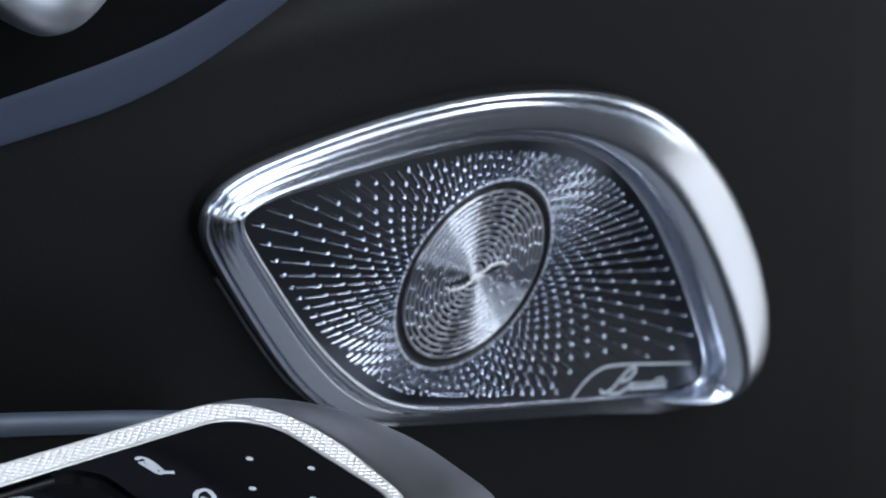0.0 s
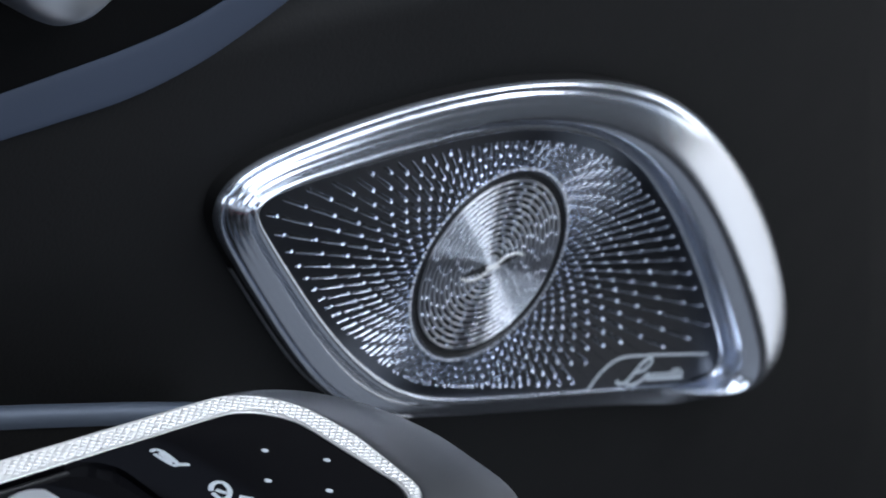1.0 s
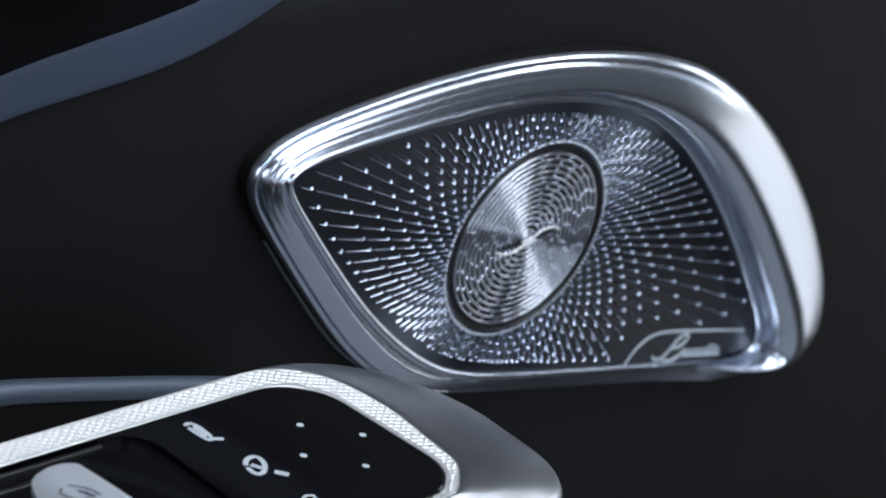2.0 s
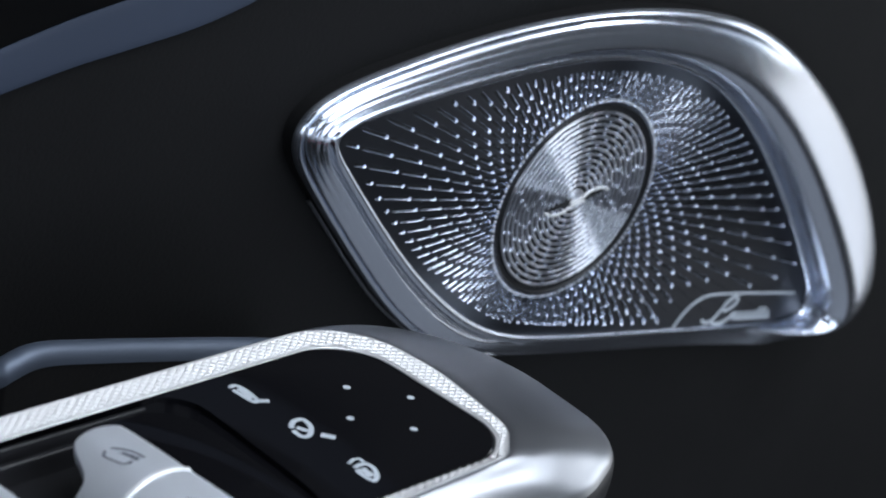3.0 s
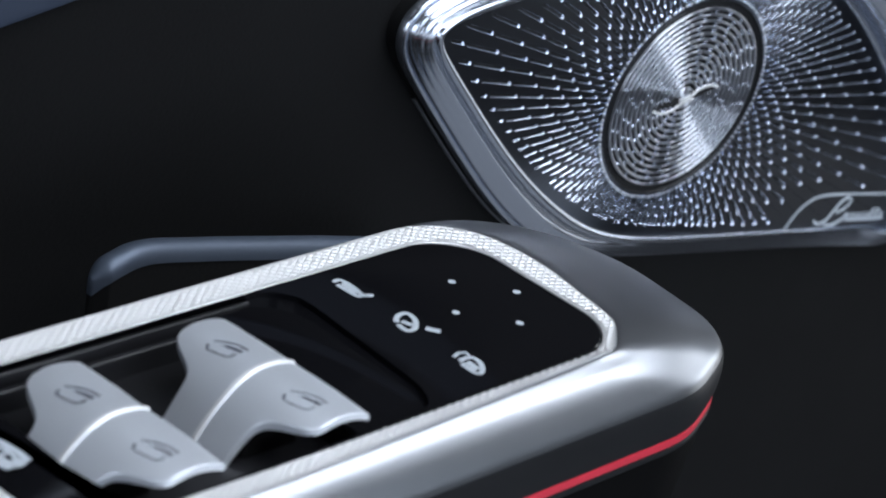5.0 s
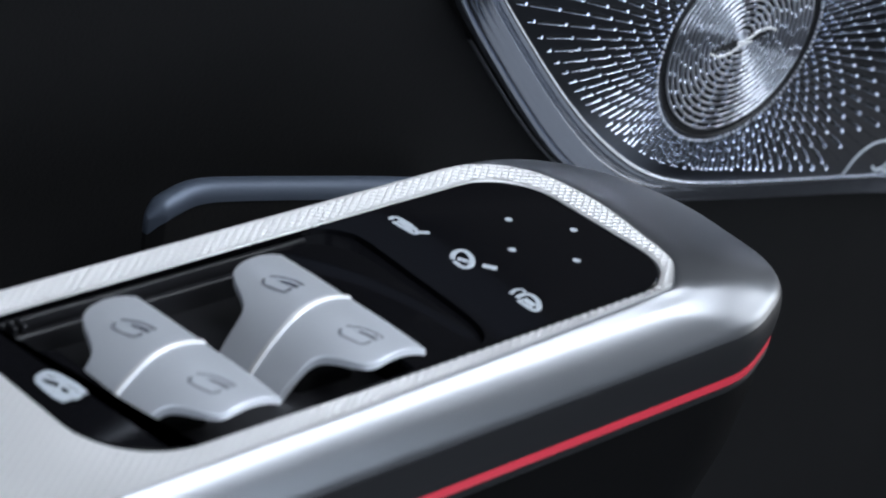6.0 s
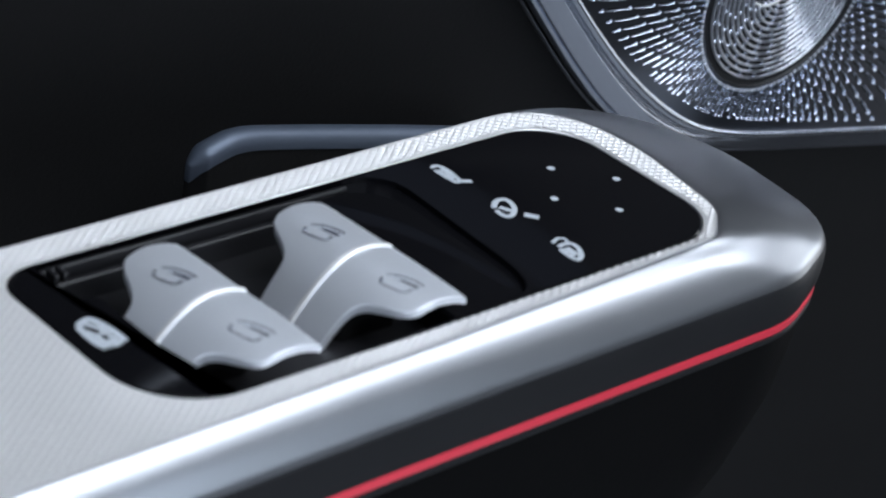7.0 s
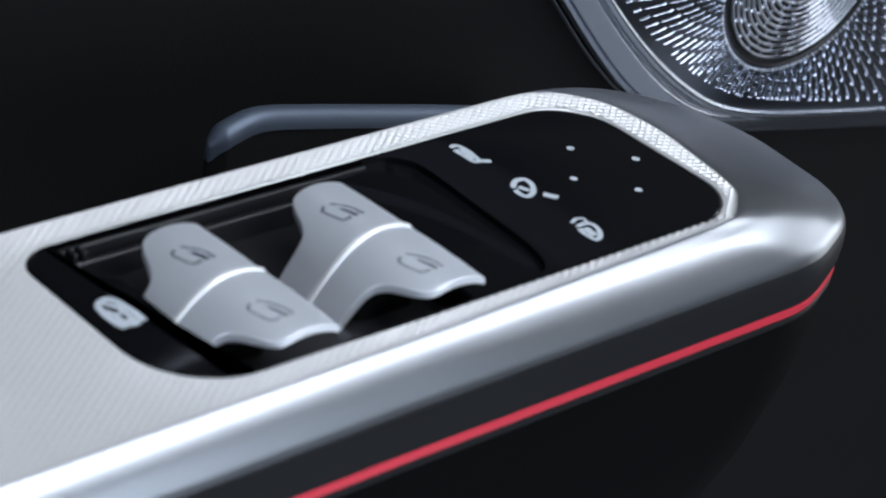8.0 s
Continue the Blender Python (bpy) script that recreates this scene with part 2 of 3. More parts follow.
    # unseen wall that shuts out light from above the door panel
    slab("wall_door_frame", (-1.5, 0.16, 0.30), (1.36, 0.20, 0.86), "dark unseen wall above the door that blocks light")


cabin()


def door_y(x, z):
    """How far out the door's inner skin lies, in millimetres."""
    return 98.6 - 0.064 * (min(470, max(-220, x)) - 184) - 0.076 * (z + 23)


def door_panel():
    """The soft inner skin of the door: gently bowed, stepped back above a slanting crease, cut off at a slanting front seam."""
    xs = np.r_[np.linspace(-1500, -120, 40), np.linspace(-108, 250, 60)]
    us = np.linspace(0.08, 1, 14)
    zs = np.r_[np.linspace(-580, -150, 24), np.linspace(-142, 140, 72), np.linspace(150, 300, 12)]
    ring = []
    for z in zs:
        front = 384 - 0.55 * (min(max(z, -250), 120) + 15)
        row = []
        for x in [*xs, *(250 + (front - 250) * us)]:
            k = min(1, max(0, (z - 55 - 0.12 * (x - 88)) / 11))
            y = door_y(x, z) + 3 * math.exp(-((x + 60) / 90) ** 2 - ((z + 10) / 50) ** 2) + 5 * k * k * (3 - 2 * k) + 0.28 * max(0, min(z, 120) - 60 - 0.12 * (x - 88))
            row.append((x, y, z))
        ring.append(row)
    verts, faces = skin(ring, closed_ring=False)
    n = len(verts)
    verts += [(v[0], v[1] + 26, v[2]) for v in verts]
    faces += [tuple(i + n for i in reversed(f)) for f in faces]
    w = len(ring[0])
    for r in range(len(ring) - 1):
        a, b = r * w + w - 1, (r + 1) * w + w - 1
        faces.append((a, b, b + n, a + n))
    tagged(part("door_panel", mesh(verts, faces), SOFT), "black soft-touch inner door panel", "door panel", kind="structure")
    bm = box(bmesh.new(), (200, 128, -580), (1360, 160, 300), 4)
    tagged(part("door_front_trim", bm, SOFT), "black trim ahead of the door panel's front seam", "trim", kind="structure")


door_panel()

# ---- loudspeaker ----
SPEAKER = Matrix(((0.99795, 0.0, -0.06394, 0.18438), (-0.06375, -0.07637, -0.99504, 0.08975),
                  (-0.00488, 0.99708, -0.07621, -0.02340), (0, 0, 0, 1)))
# inner edge u, v; outer edge u, v; crest height of the dome; share of the bead; how far the section is a sloping band
RIM = ((-100.0, 31.6, -111.3, 31.0, 4, 0.38, 1), (-100.2, 33.9, -110.8, 37.2, 4, 0.38, 1), (-98.0, 35.8, -105.9, 42.4, 4, 0.38, 1), (-92.4, 37.7, -95.5, 46.6, 4, 0.38, 1),
       (-83.4, 39.3, -84.9, 49.0, 4, 0.38, 1), (-58, 42.5, -60, 54.3, 5, 0.36, 1),
       (-30, 45.5, -30, 57.8, 6, 0.34, 1), (-4, 46, -2, 58.8, 7, 0.30, 0.85), (23.5, 41.5, 27, 57, 8.5, 0.22, 0.55), (48, 31.5, 56, 52, 10, 0.16, 0.2),
       (67, 18, 81, 39.5, 11, 0.12, 0.03), (87, 0, 106.0, 22.8, 12, 0.10, 0), (110, -25, 134.2, -3.0, 12, 0.09, 0),
       (129, -48, 156.8, -29.6, 12, 0.09, 0), (136.5, -59, 169.4, -53.5, 12, 0.10, 0), (134, -65.5, 168.4, -70, 12, 0.12, 0), (121, -65, 146, -75.5, 9, 0.2, 0),
       (95, -61, 108, -73, -5, 0.24, 0), (62.6, -55.5, 62, -68.5, -8.5, 0.28, 0), (15, -48.5, 15, -60.5, -8.5, 0.30, 0), (-14, -43, -19, -52, -6, 0.34, 0.4),
       (-31, -34.5, -46, -40.9, 2, 0.38, 0.85), (-51, -20, -64.2, -24.8, 3, 0.38, 1), (-69, -3.4, -80.8, -7.3, 3, 0.38, 1), (-88, 17.5, -100, 14.8, 3.6, 0.38, 1), (-97.2, 27.6, -108.6, 24.6, 3.8, 0.38, 1))


def loudspeaker():
    sp = thing("door_loudspeaker", "dark metal loudspeaker with polished silver surround on the door panel", "loudspeaker", SPEAKER)
    line = spline(RIM, 10)
    # even out the section from point to point, so that reflections run smoothly along the rim
    bell = np.exp(-0.5 * (np.arange(-18, 19) / 6.0) ** 2)
    bell /= bell.sum()
    line = sum(b * np.roll(line, k, axis=0) for k, b in zip(range(-18, 19), bell))
    inner, outer, crest, split, band = line[:, :2], line[:, 2:4], line[:, 4], line[:, 5], np.clip(line[:, 6], 0, 1)
    n = len(line)

    def ring(s, dome, slope, base=0.0):
        """s: 0 to 1 over the inner bead, 1 to 2 over the broad face; dome: share of the crest; slope: height of the sloping band."""
        k = split * s if s <= 1 else split + (1 - split) * (min(s, 2) - 1) + band * max(0, s - 2)
        p = inner + (outer - inner) * np.reshape(k, (-1, 1))
        fall = np.minimum(crest, 0) * max(0, s - 0.75) / 1.25
        return np.c_[p, band * slope + (1 - band) * (np.maximum(crest, 0) * dome + fall) + base]

    # polished surround: a bead, a groove, then a broad face that ends in a fine lip or in a rounded dome
    prof = [(-0.04, 0, 0, -1.5), (0.0, 0, 0, 0.4), (0.08, 0, 0, 1.0), (0.22, 0, 0, 1.45), (0.40, 0, 0, 1.45), (0.56, 0, 0, 1.0), (0.66, 0, 0, 0.3), (0.76, 0.02, 0, 0.05),
            (0.86, 0.12, 0.1, 0.1), (0.93, 0.34, 0.8, 0.1)]
    face = ((1.0, 0.62, 1.5), (1.05, 0.78, 1.75), (1.12, 0.93, 1.55), (1.16, 0.98, 1.30), (1.20, 1.0, 1.20), (1.28, 0.985, 0.80), (1.33, 0.955, 0.42), (1.38, 0.92, 0.34),
            (1.50, 0.815, -0.35), (1.56, 0.76, -0.85), (1.62, 0.70, -1.0), (1.70, 0.62, -1.6), (1.75, 0.565, -2.1), (1.79, 0.52, -3.0), (1.83, 0.47, -3.1), (1.86, 0.43, -2.5),
            (1.90, 0.365, -2.55), (1.94, 0.275, -2.95), (1.975, 0.16, -3.5), (2.0, 0.0, -4.1), (2.01, 0.0, -4.5), (2.01, 0.0, -5.0))
    prof += [(a, b, c, 0) for a, b, c in face]
    verts, faces = skin([ring(*p) for p in prof])
    part("surround", mesh(verts, faces), BEZEL, sp, "polished silver surround")
    verts, faces = skin([ring(2.0, 0, -4.8, 0), ring(1.985, 0, -5.2, -0.6), ring(1.97, 0, -5.4, -4.0), ring(1.9, 0, -5.4, -8.0)])
    part("side_wall", mesh(verts, faces), SOFT, sp, "black side wall under the surround")
    flat = lambda k, w: np.c_[inner + (outer - inner) * k, np.full(n, w)]
    low = slice(20 * 10, 24 * 10)
    verts, faces = skin([flat(k, w)[low] for k, w in ((0.99, -8.9), (1.0, -7.5), (1.02, -7.2), (1.05, -7.6), (1.05, -10))], closed_ring=False)
    part("seal", mesh(verts, faces), LEVER, sp, "thin dull metal seam along the lower foot")

    # grille plate with radial slots cut in steps along a spiral
    ang = np.unwrap(np.arctan2(inner[:, 1], inner[:, 0]))
    rad = np.hypot(inner[:, 0], inner[:, 1])
    order = np.argsort(np.mod(ang, 2 * math.pi))
    aa, rr = np.mod(ang, 2 * math.pi)[order], rad[order]

    def reach(a):
        return float(np.interp(a % (2 * math.pi), aa, rr, period=2 * math.pi))

    def badge(u, v):
        return u > 60 and v < -44.5 - 0.17 * (u - 80) + max(0, (74 - u)) * -0.9

    rays, ratio, r0 = 125, 1.17, 30.6
    deep, walls = 0.6, ([], [])
    floor_v, floor_f = [], []
    verts, faces = [], []

    def vert(r, a, w):
        verts.append((r * math.cos(a), r * math.sin(a), w))
        return len(verts) - 1

    def quad(r1, r2, a1, a2, w1, w2=None):
        w2 = w1 if w2 is None else w2
        faces.append((vert(r1, a1, w1), vert(r1, a2, w1), vert(r2, a2, w2), vert(r2, a1, w2)))

    step = 2 * math.pi / rays
    for i in range(rays):
        a = math.radians(162.0) - i * step
        end = reach(a) + 0.5
        stop = reach(a) - 3.4
        ends = []
        k = -12
        while True:
            r = 95.8 * ratio ** (k + (0.4 * i) % 1.0)
            k += 1
            if r > 400:
                break
            if r > r0 + 1.0:
                ends.append(r)
        ends = [r for r in ends if r < end * 1.25]
        # slots (start, end) on this ray
        cuts, start = [], r0 + 0.8
        for r in ends:
            e = min(r, stop)
            u, v = e * math.cos(a), e * math.sin(a)
            if e - start > 1.6 and not badge(u, v):
                cuts.append((start, e))
            start = r + 0.9
            if r > stop:
                break
        half = lambda r: min(0.56, 0.24 * r * step) / r
        pos = r0
        for s, e in cuts:
            if s > pos:
                quad(pos, s, a - half(s), a + half(s), 0)
            b1, b2 = half(s), half(e)
            hw = 0.5 * (b1 * s + b2 * e)
            er, et = (math.cos(a), math.sin(a)), (-math.sin(a), math.cos(a))
            # a slot with rounded ends and sloping bright walls down to black cloth
            cap = [math.pi * g / 6 for g in range(7)]
            loop = [(e - hw + hw * math.sin(g), -hw * math.cos(g)) for g in cap] + [(s + hw - hw * math.sin(g), hw * math.cos(g)) for g in cap]
            o, m = len(walls[0]), len(loop)
            for k, w in ((1.0, 0.0), (0.92, -0.08), (0.75, -0.30), (0.52, -deep)):
                for r, q in loop:
                    r = r + (1 - k) * hw * (1 if r < (s + e) / 2 else -1)
                    walls[0].append((r * er[0] + q * k * et[0], r * er[1] + q * k * et[1], w))
            for d in range(0, 3 * m, m):
                walls[1].extend([(o + d + g, o + d + (g + 1) % m, o + d + m + (g + 1) % m, o + d + m + g) for g in range(m)])
            floor_f.append(tuple(len(floor_v) + g for g in range(m)))
            floor_v.extend([(x, y, w + 0.01) for x, y, w in walls[0][o + 3 * m:]])
            # corners of the plate beside the rounded ends
            for r, pts in ((e, loop[:4]), (e, loop[3:7]), (s, loop[7:11]), (s, loop[10:14])):
                q = pts[0][1] if abs(pts[0][1]) > abs(pts[-1][1]) else pts[-1][1]
                ids = []
                for rr_, qq in [(r, q)] + list(pts):
                    verts.append((rr_ * er[0] + qq * et[0], rr_ * er[1] + qq * et[1], 0))
                    ids.append(len(verts) - 1)
                faces.extend([(ids[0], ids[g], ids[g + 1]) for g in range(1, len(ids) - 1)])
            pos = e
        quad(pos, end, a - half(pos), a + half(end), 0) if end > pos else None
        # land between this ray and the next
        nxt = a - step
        rows = np.linspace(0, 1, 9)
        e2 = reach(nxt) + 0.5
        for p, q in zip(rows[:-1], rows[1:]):
            ra1, ra2 = r0 + (end - r0) * p, r0 + (end - r0) * q
            rb1, rb2 = r0 + (e2 - r0) * p, r0 + (e2 - r0) * q
            faces.append((vert(ra1, a - half(ra1), 0), vert(ra2, a - half(ra2), 0), vert(rb2, nxt + half(rb2), 0), vert(rb1, nxt + half(rb1), 0)))
    bm = mesh(verts, faces)
    bmesh.ops.remove_doubles(bm, verts=bm.verts[:], dist=1e-6)
    grille = part("grille", bm, GRILLE, sp, "dark brushed metal grille plate with radial slots", smooth=False)
    tagged(part("slot", mesh(*walls), GROOVE, grille, "bright sloping walls of the radial slots"), kind="stuff")
    # fine round studs where the slots meet the disc
    studs = ([], [])
    round_ends = [(31.8 * math.cos(math.radians(162.0) - (i + 0.5) * step), 31.8 * math.sin(math.radians(162.0) - (i + 0.5) * step), 0.55) for i in range(rays)]
    for cx, cy, size in round_ends:
        o = len(studs[0])
        for r, w in ((1.0, 0.0), (0.78, 0.2), (0.36, 0.32)):
            studs[0].extend([(cx + size * r * math.cos(h * math.tau / 8), cy + size * r * math.sin(h * math.tau / 8), w) for h in range(8)])
        studs[1].extend([(o + d + h, o + d + (h + 1) % 8, o + d + 8 + (h + 1) % 8, o + d + 8 + h) for d in (0, 8) for h in range(8)] + [tuple(o + 16 + h for h in range(8))])
    tagged(part("stud", mesh(*studs), BEAD, grille, "fine bright studs round the disc"), kind="stuff")
    part("grille_backing", mesh(floor_v, floor_f), CLOTH, sp, "black cloth behind the slots", smooth=False)

    # turned centre disc: a dark ring gap, then fine concentric ridges with pinholes
    turns = 72
    round_of = lambda prof: skin([[(r * math.cos(g * math.tau / turns), r * math.sin(g * math.tau / turns), w) for g in range(turns)] for r, w in prof])
    gap = [(30.9, -0.15), (30.5, 0.0), (30.2, -0.5), (28.0, -0.9)]
    part("disc_gap", mesh(*round_of(gap)), LOWER, sp, "black recess round the centre disc")
    bed = [(28.5, -1.0), (28.45, -0.7), (28.2, -0.6), (20, -0.6), (10, -0.6), (0.5, -0.6)]
    verts, faces = round_of(bed)
    faces.append(tuple(range((len(bed) - 1) * turns, len(bed) * turns)))
    disc = part("centre_disc", mesh(verts, faces), CLOTH, sp, "dark centre disc with fine silver rings")
    rings, pitch = 14, 1.9
    for k in range(rings):
        r = 28.2 - k * pitch
        prof = [(r, -0.6), (r - 0.02, -0.04), (r - 0.07, 0.07), (r - 0.17, 0.14), (r - 0.36, 0.17), (r - 0.55, 0.14), (r - 0.65, 0.07), (r - 0.70, -0.04), (r - 0.72, -0.6)]
        part("turned_ring", mesh(*round_of(prof)), DISC, disc)
    pins = ([], [])
    for k in range(rings - 2):
        r = 28.2 - k * pitch - 1.31
        count = max(6, int(26 - k * 1.3))
        for g in range(count):
            a = math.tau * g / count + k * 0.55
            o = len(pins[0])
            cx, cy = r * math.cos(a), r * math.sin(a)
            for rr_, w in ((0.68, -0.25), (0.56, 0.08), (0.25, 0.19)):
                pins[0].extend([(cx + rr_ * math.cos(h * math.tau / 6), cy + rr_ * math.sin(h * math.tau / 6), w) for h in range(6)])
            pins[1].extend([(o + d + h, o + d + (h + 1) % 6, o + d + 6 + (h + 1) % 6, o + d + 6 + h) for d in (0, 6) for h in range(6)] + [tuple(o + 12 + h for h in range(6))])
    tagged(part("ring_bridge", mesh(*pins), GROOVE, disc, "tiny bright bridges between the rings"), kind="stuff")
    cap = [(2.6, -0.5), (2.5, 0.1), (2.0, 0.3), (0.3, 0.34)]
    verts, faces = round_of(cap)
    faces.append(tuple(range(3 * turns, 4 * turns)))
    part("cap", mesh(verts, faces), DISC, disc, "small turned cap")
    low = [(-10.6, -1.6, 0.5), (-7.5, -2.7, 0.6), (-4.0, -2.3, 0.7), (-1.0, -0.7, 0.8), (2.5, -0.1, 0.8)]
    low = [(1.2 * x, 1.2 * y, z) for x, y, z in low]
    top = [(-x, -y, z) for x, y, z in low]
    v, f = join(ribbon(spline(low, 5, False), 0.8, 0.4), ribbon(spline(top, 5, False), 0.8, 0.4))
    rim_pts = [(11.5 * math.cos(g), 1.3 * abs(math.sin(g)) ** 1.6 * math.copysign(1, math.sin(g)) + 1.7 * math.cos(g)) for g in np.linspace(0, math.tau, 40, endpoint=False)]
    ev, ef = skin([[(x, y, w) for x, y in rim_pts] for w in (-0.3, 0.26)])
    ef.append(tuple(range(40, 80)))
    part("emblem_ground", mesh(ev, ef), CLOTH, disc, "black lens-shaped ground of the emblem", smooth=False)
    part("emblem", mesh(v, f), DIVIDER, disc, "plain curved metal emblem at the centre")

    # badge in the lower corner: a fine border line and a lettered mark kept as plain strokes
    border = spline([(66.5, -56.5), (70, -51.5), (75, -48.2), (82, -47.4), (100, -50.2), (127, -55.2)], 6, False)
    part("badge_line", mesh(*ribbon(border, 0.9, 0.3, 0.05)), PRINT, sp, "fine white border line of the badge")
    curls = ([(80.2, -56.2), (82.4, -57.9), (86, -57.6), (89, -54.6), (91.6, -51.6), (95, -50.6), (96.6, -52.2), (94.2, -54.6), (90.4, -55.2)],
             [(86.2, -58.9), (90.2, -59.8), (94.6, -58.6), (96.4, -56.4)])
    first = [ribbon(spline(c, 5, False), 1.15, 0.3, 0.05) for c in curls]
    part("badge_mark", mesh(*join(*first)), PRINT, sp, "curled white mark of the badge")
    for k in range(8):
        u = 97.0 + k * 2.55
        v0 = -60.0 - 0.16 * (u - 97) + 0.4
        hgt = 4.2 if k in (5, 6) else 2.8
        bar = [ribbon([(u, v0), (u + 0.9, v0 + hgt)], 1.35, 0.3, 0.05), ribbon([(u + 0.2, v0 + 0.2), (u + 2.2, v0 - 0.1)], 0.9, 0.25, 0.06)]
        part("badge_stroke", mesh(*join(*bar)), PRINT, sp, "plain white stroke of the badge")


loudspeaker()

# ---- armrest ----
TOP = rounded(((-330, -35.0, 2), (-72, -31.0, 120), (19, -27.3, 6), (28.4, -19.0, 9), (33.0, 6, 45), (30.8, 34.2, 19), (-330, 32.6, 2)), 12)
WELL = rounded(((-117.4, -25.6, 17), (25.8, -24.9, 13), (26.0, 27.7, 14), (-117.2, 27.0, 8)), 12)
BODY = rounded(((-330, -41.0, 2), (-72, -38.2, 120), (38, -38.5, 30), (63.5, -27, 24), (67.5, 8, 40), (58, 41, 30), (28, 42.0, 30), (-330, 33.8, 2)), 12)


def armrest():
    arm = thing("armrest", "satin silver and black armrest with knurled top on the door", "armrest")
    n = 260
    # both outlines start at the same corner, so even steps along them pair up
    top, body = resample(TOP, n), resample(BODY, n)

    def ring(s, z):
        p = top + (body - top) * s
        return np.c_[p, np.full(n, z)]

    prof = ((0.0, -1.0), (0.012, -0.35), (0.05, -0.3), (0.10, -0.5), (0.20, -1.05), (0.34, -1.85), (0.48, -2.95), (0.60, -4.1), (0.71, -5.4), (0.80, -6.6), (0.87, -7.55), (0.91, -8.25), (0.937, -9.05), (0.95, -9.9))
    part("frame", mesh(*skin([ring(*p) for p in spline(prof, 3, False)])), SATIN, arm, "satin silver rounded frame")
    prof = ((0.93, -9.7), (0.952, -9.8), (0.966, -10.4), (0.975, -11.8), (0.98, -14.0), (0.97, -16.5), (0.94, -19.2))
    part("shadow_band", mesh(*skin([ring(*p) for p in prof])), LOWER, arm, "dark grey band under the silver frame")
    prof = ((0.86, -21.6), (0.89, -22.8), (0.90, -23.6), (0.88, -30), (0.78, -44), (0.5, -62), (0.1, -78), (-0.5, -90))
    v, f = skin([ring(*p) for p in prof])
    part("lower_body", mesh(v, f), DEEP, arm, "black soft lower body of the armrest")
    prof = ((0.87, -21.4), (0.935, -21.6), (0.95, -22.1), (0.945, -22.9), (0.90, -23.4))
    part("strip_lip", mesh(*skin([ring(*p) for p in prof])), LOWER, arm, "dark grey lip below the light strip")
    prof = ((0.86, -19.3), (0.945, -19.5), (0.955, -20.4), (0.945, -21.3), (0.86, -21.5))
    part("light_strip", mesh(*skin([ring(*p) for p in prof])), RED, arm, "thin glowing red light strip")

    bm = box(bmesh.new(), (-325, 20, -70), (84, 104, -52), 6)
    part("bracket", bm, SOFT, arm, "black bracket joining the armrest to the door")

    bm = box(bmesh.new(), (-325, -28, -62), (34, 34, -17.5), 4)
    part("core", bm, SOFT, arm, "black core inside the armrest")

    # knurled top plate with the opening for the switch panel
    well = resample(WELL, n)
    # pair each opening point with the top outline by direction from the opening's middle
    c = np.array((-45.0, 0.0))
    outer = []
    for p in well:
        d = (p - c) / np.hypot(*(p - c))
        best = None
        for a, b in zip(top, np.roll(top, -1, axis=0)):
            e = b - a
            den = d[0] * -e[1] + d[1] * e[0]
            if abs(den) < 1e-9:
                continue
            q = a - c
            tt = (q[0] * -e[1] + q[1] * e[0]) / den
            s = (d[0] * q[1] - d[1] * q[0]) / den
            if tt > 0 and -1e-6 <= s <= 1 + 1e-6:
                best = tt if best is None else min(best, tt)
        outer.append(c + d * best)
    outer = np.array(outer)
    # the band round the opening slopes gently down towards the panel
    def ease(k):
        k = np.clip(k, 0, 1)
        return k * k * (3 - 2 * k)

    def near_front(p):
        """1 along the strip on the cabin side beside the front switches, 0 elsewhere."""
        return ease((-p[:, 1] - 17) / 6) * ease((p[:, 0] + 95) / 45) * ease((24 - p[:, 0]) / 10)

    sink, rise = 0.55 + 0.55 * near_front(well), 0.12 * near_front(outer)
    way = lambda p: np.mod(np.arctan2(p[:, 1] - c[1], p[:, 0] - c[0]), math.tau)
    far = lambda p: np.hypot(p[:, 0] - c[0], p[:, 1] - c[1])
    order = np.argsort(way(well))
    turn, r_in, r_out = way(well)[order], far(well)[order], far(outer)[order]

    def level(x, y):
        p = np.array([(x, y)], float)
        lo, hi, down, up = (np.interp(way(p), turn, r, period=math.tau)[0] for r in (r_in, r_out, sink[order], rise[order]))
        k = min(1, max(0, (far(p)[0] - lo) / (hi - lo)))
        return -down * (1 - k) + up * k

    lip = well + (outer - well) * (0.2 / np.hypot(*(outer - well).T))[:, None]
    v, f = skin([np.c_[well, np.full(n, -2.0)], np.c_[well, -sink - 0.2], np.c_[lip, -sink], np.c_[outer, rise], np.c_[outer, np.full(n, -2.0)]])
    plate = part("top_plate", mesh(v, f), KNURL, arm, "silver top plate", smooth=False)

    # fine knurling: blunt pyramids set cornerwise in staggered rows, trimmed along a narrow plain border
    def border(loop, grow):
        d = np.roll(loop, -1, axis=0) - np.roll(loop, 1, axis=0)
        d /= np.hypot(*d.T)[:, None]
        side = np.c_[-d[:, 1], d[:, 0]]
        area = np.sum(loop[:, 0] * np.roll(loop[:, 1], -1) - np.roll(loop[:, 0], -1) * loop[:, 1])
        return loop - side * grow * np.sign(area), -side * np.sign(area)

    edge_out, normal_out = border(resample(TOP, 520), -0.55)
    edge_in, normal_in = border(resample(WELL, 520), 0.75)

    def trim(poly, point, normal):
        """The part of a polygon on the near side of a line."""
        out = []
        for i, p in enumerate(poly):
            q = poly[(i + 1) % len(poly)]
            dp = (p[0] - point[0]) * normal[0] + (p[1] - point[1]) * normal[1]
            dq = (q[0] - point[0]) * normal[0] + (q[1] - point[1]) * normal[1]
            if dp <= 0:
                out.append(p)
            if dp * dq < 0:
                k = dp / (dp - dq)
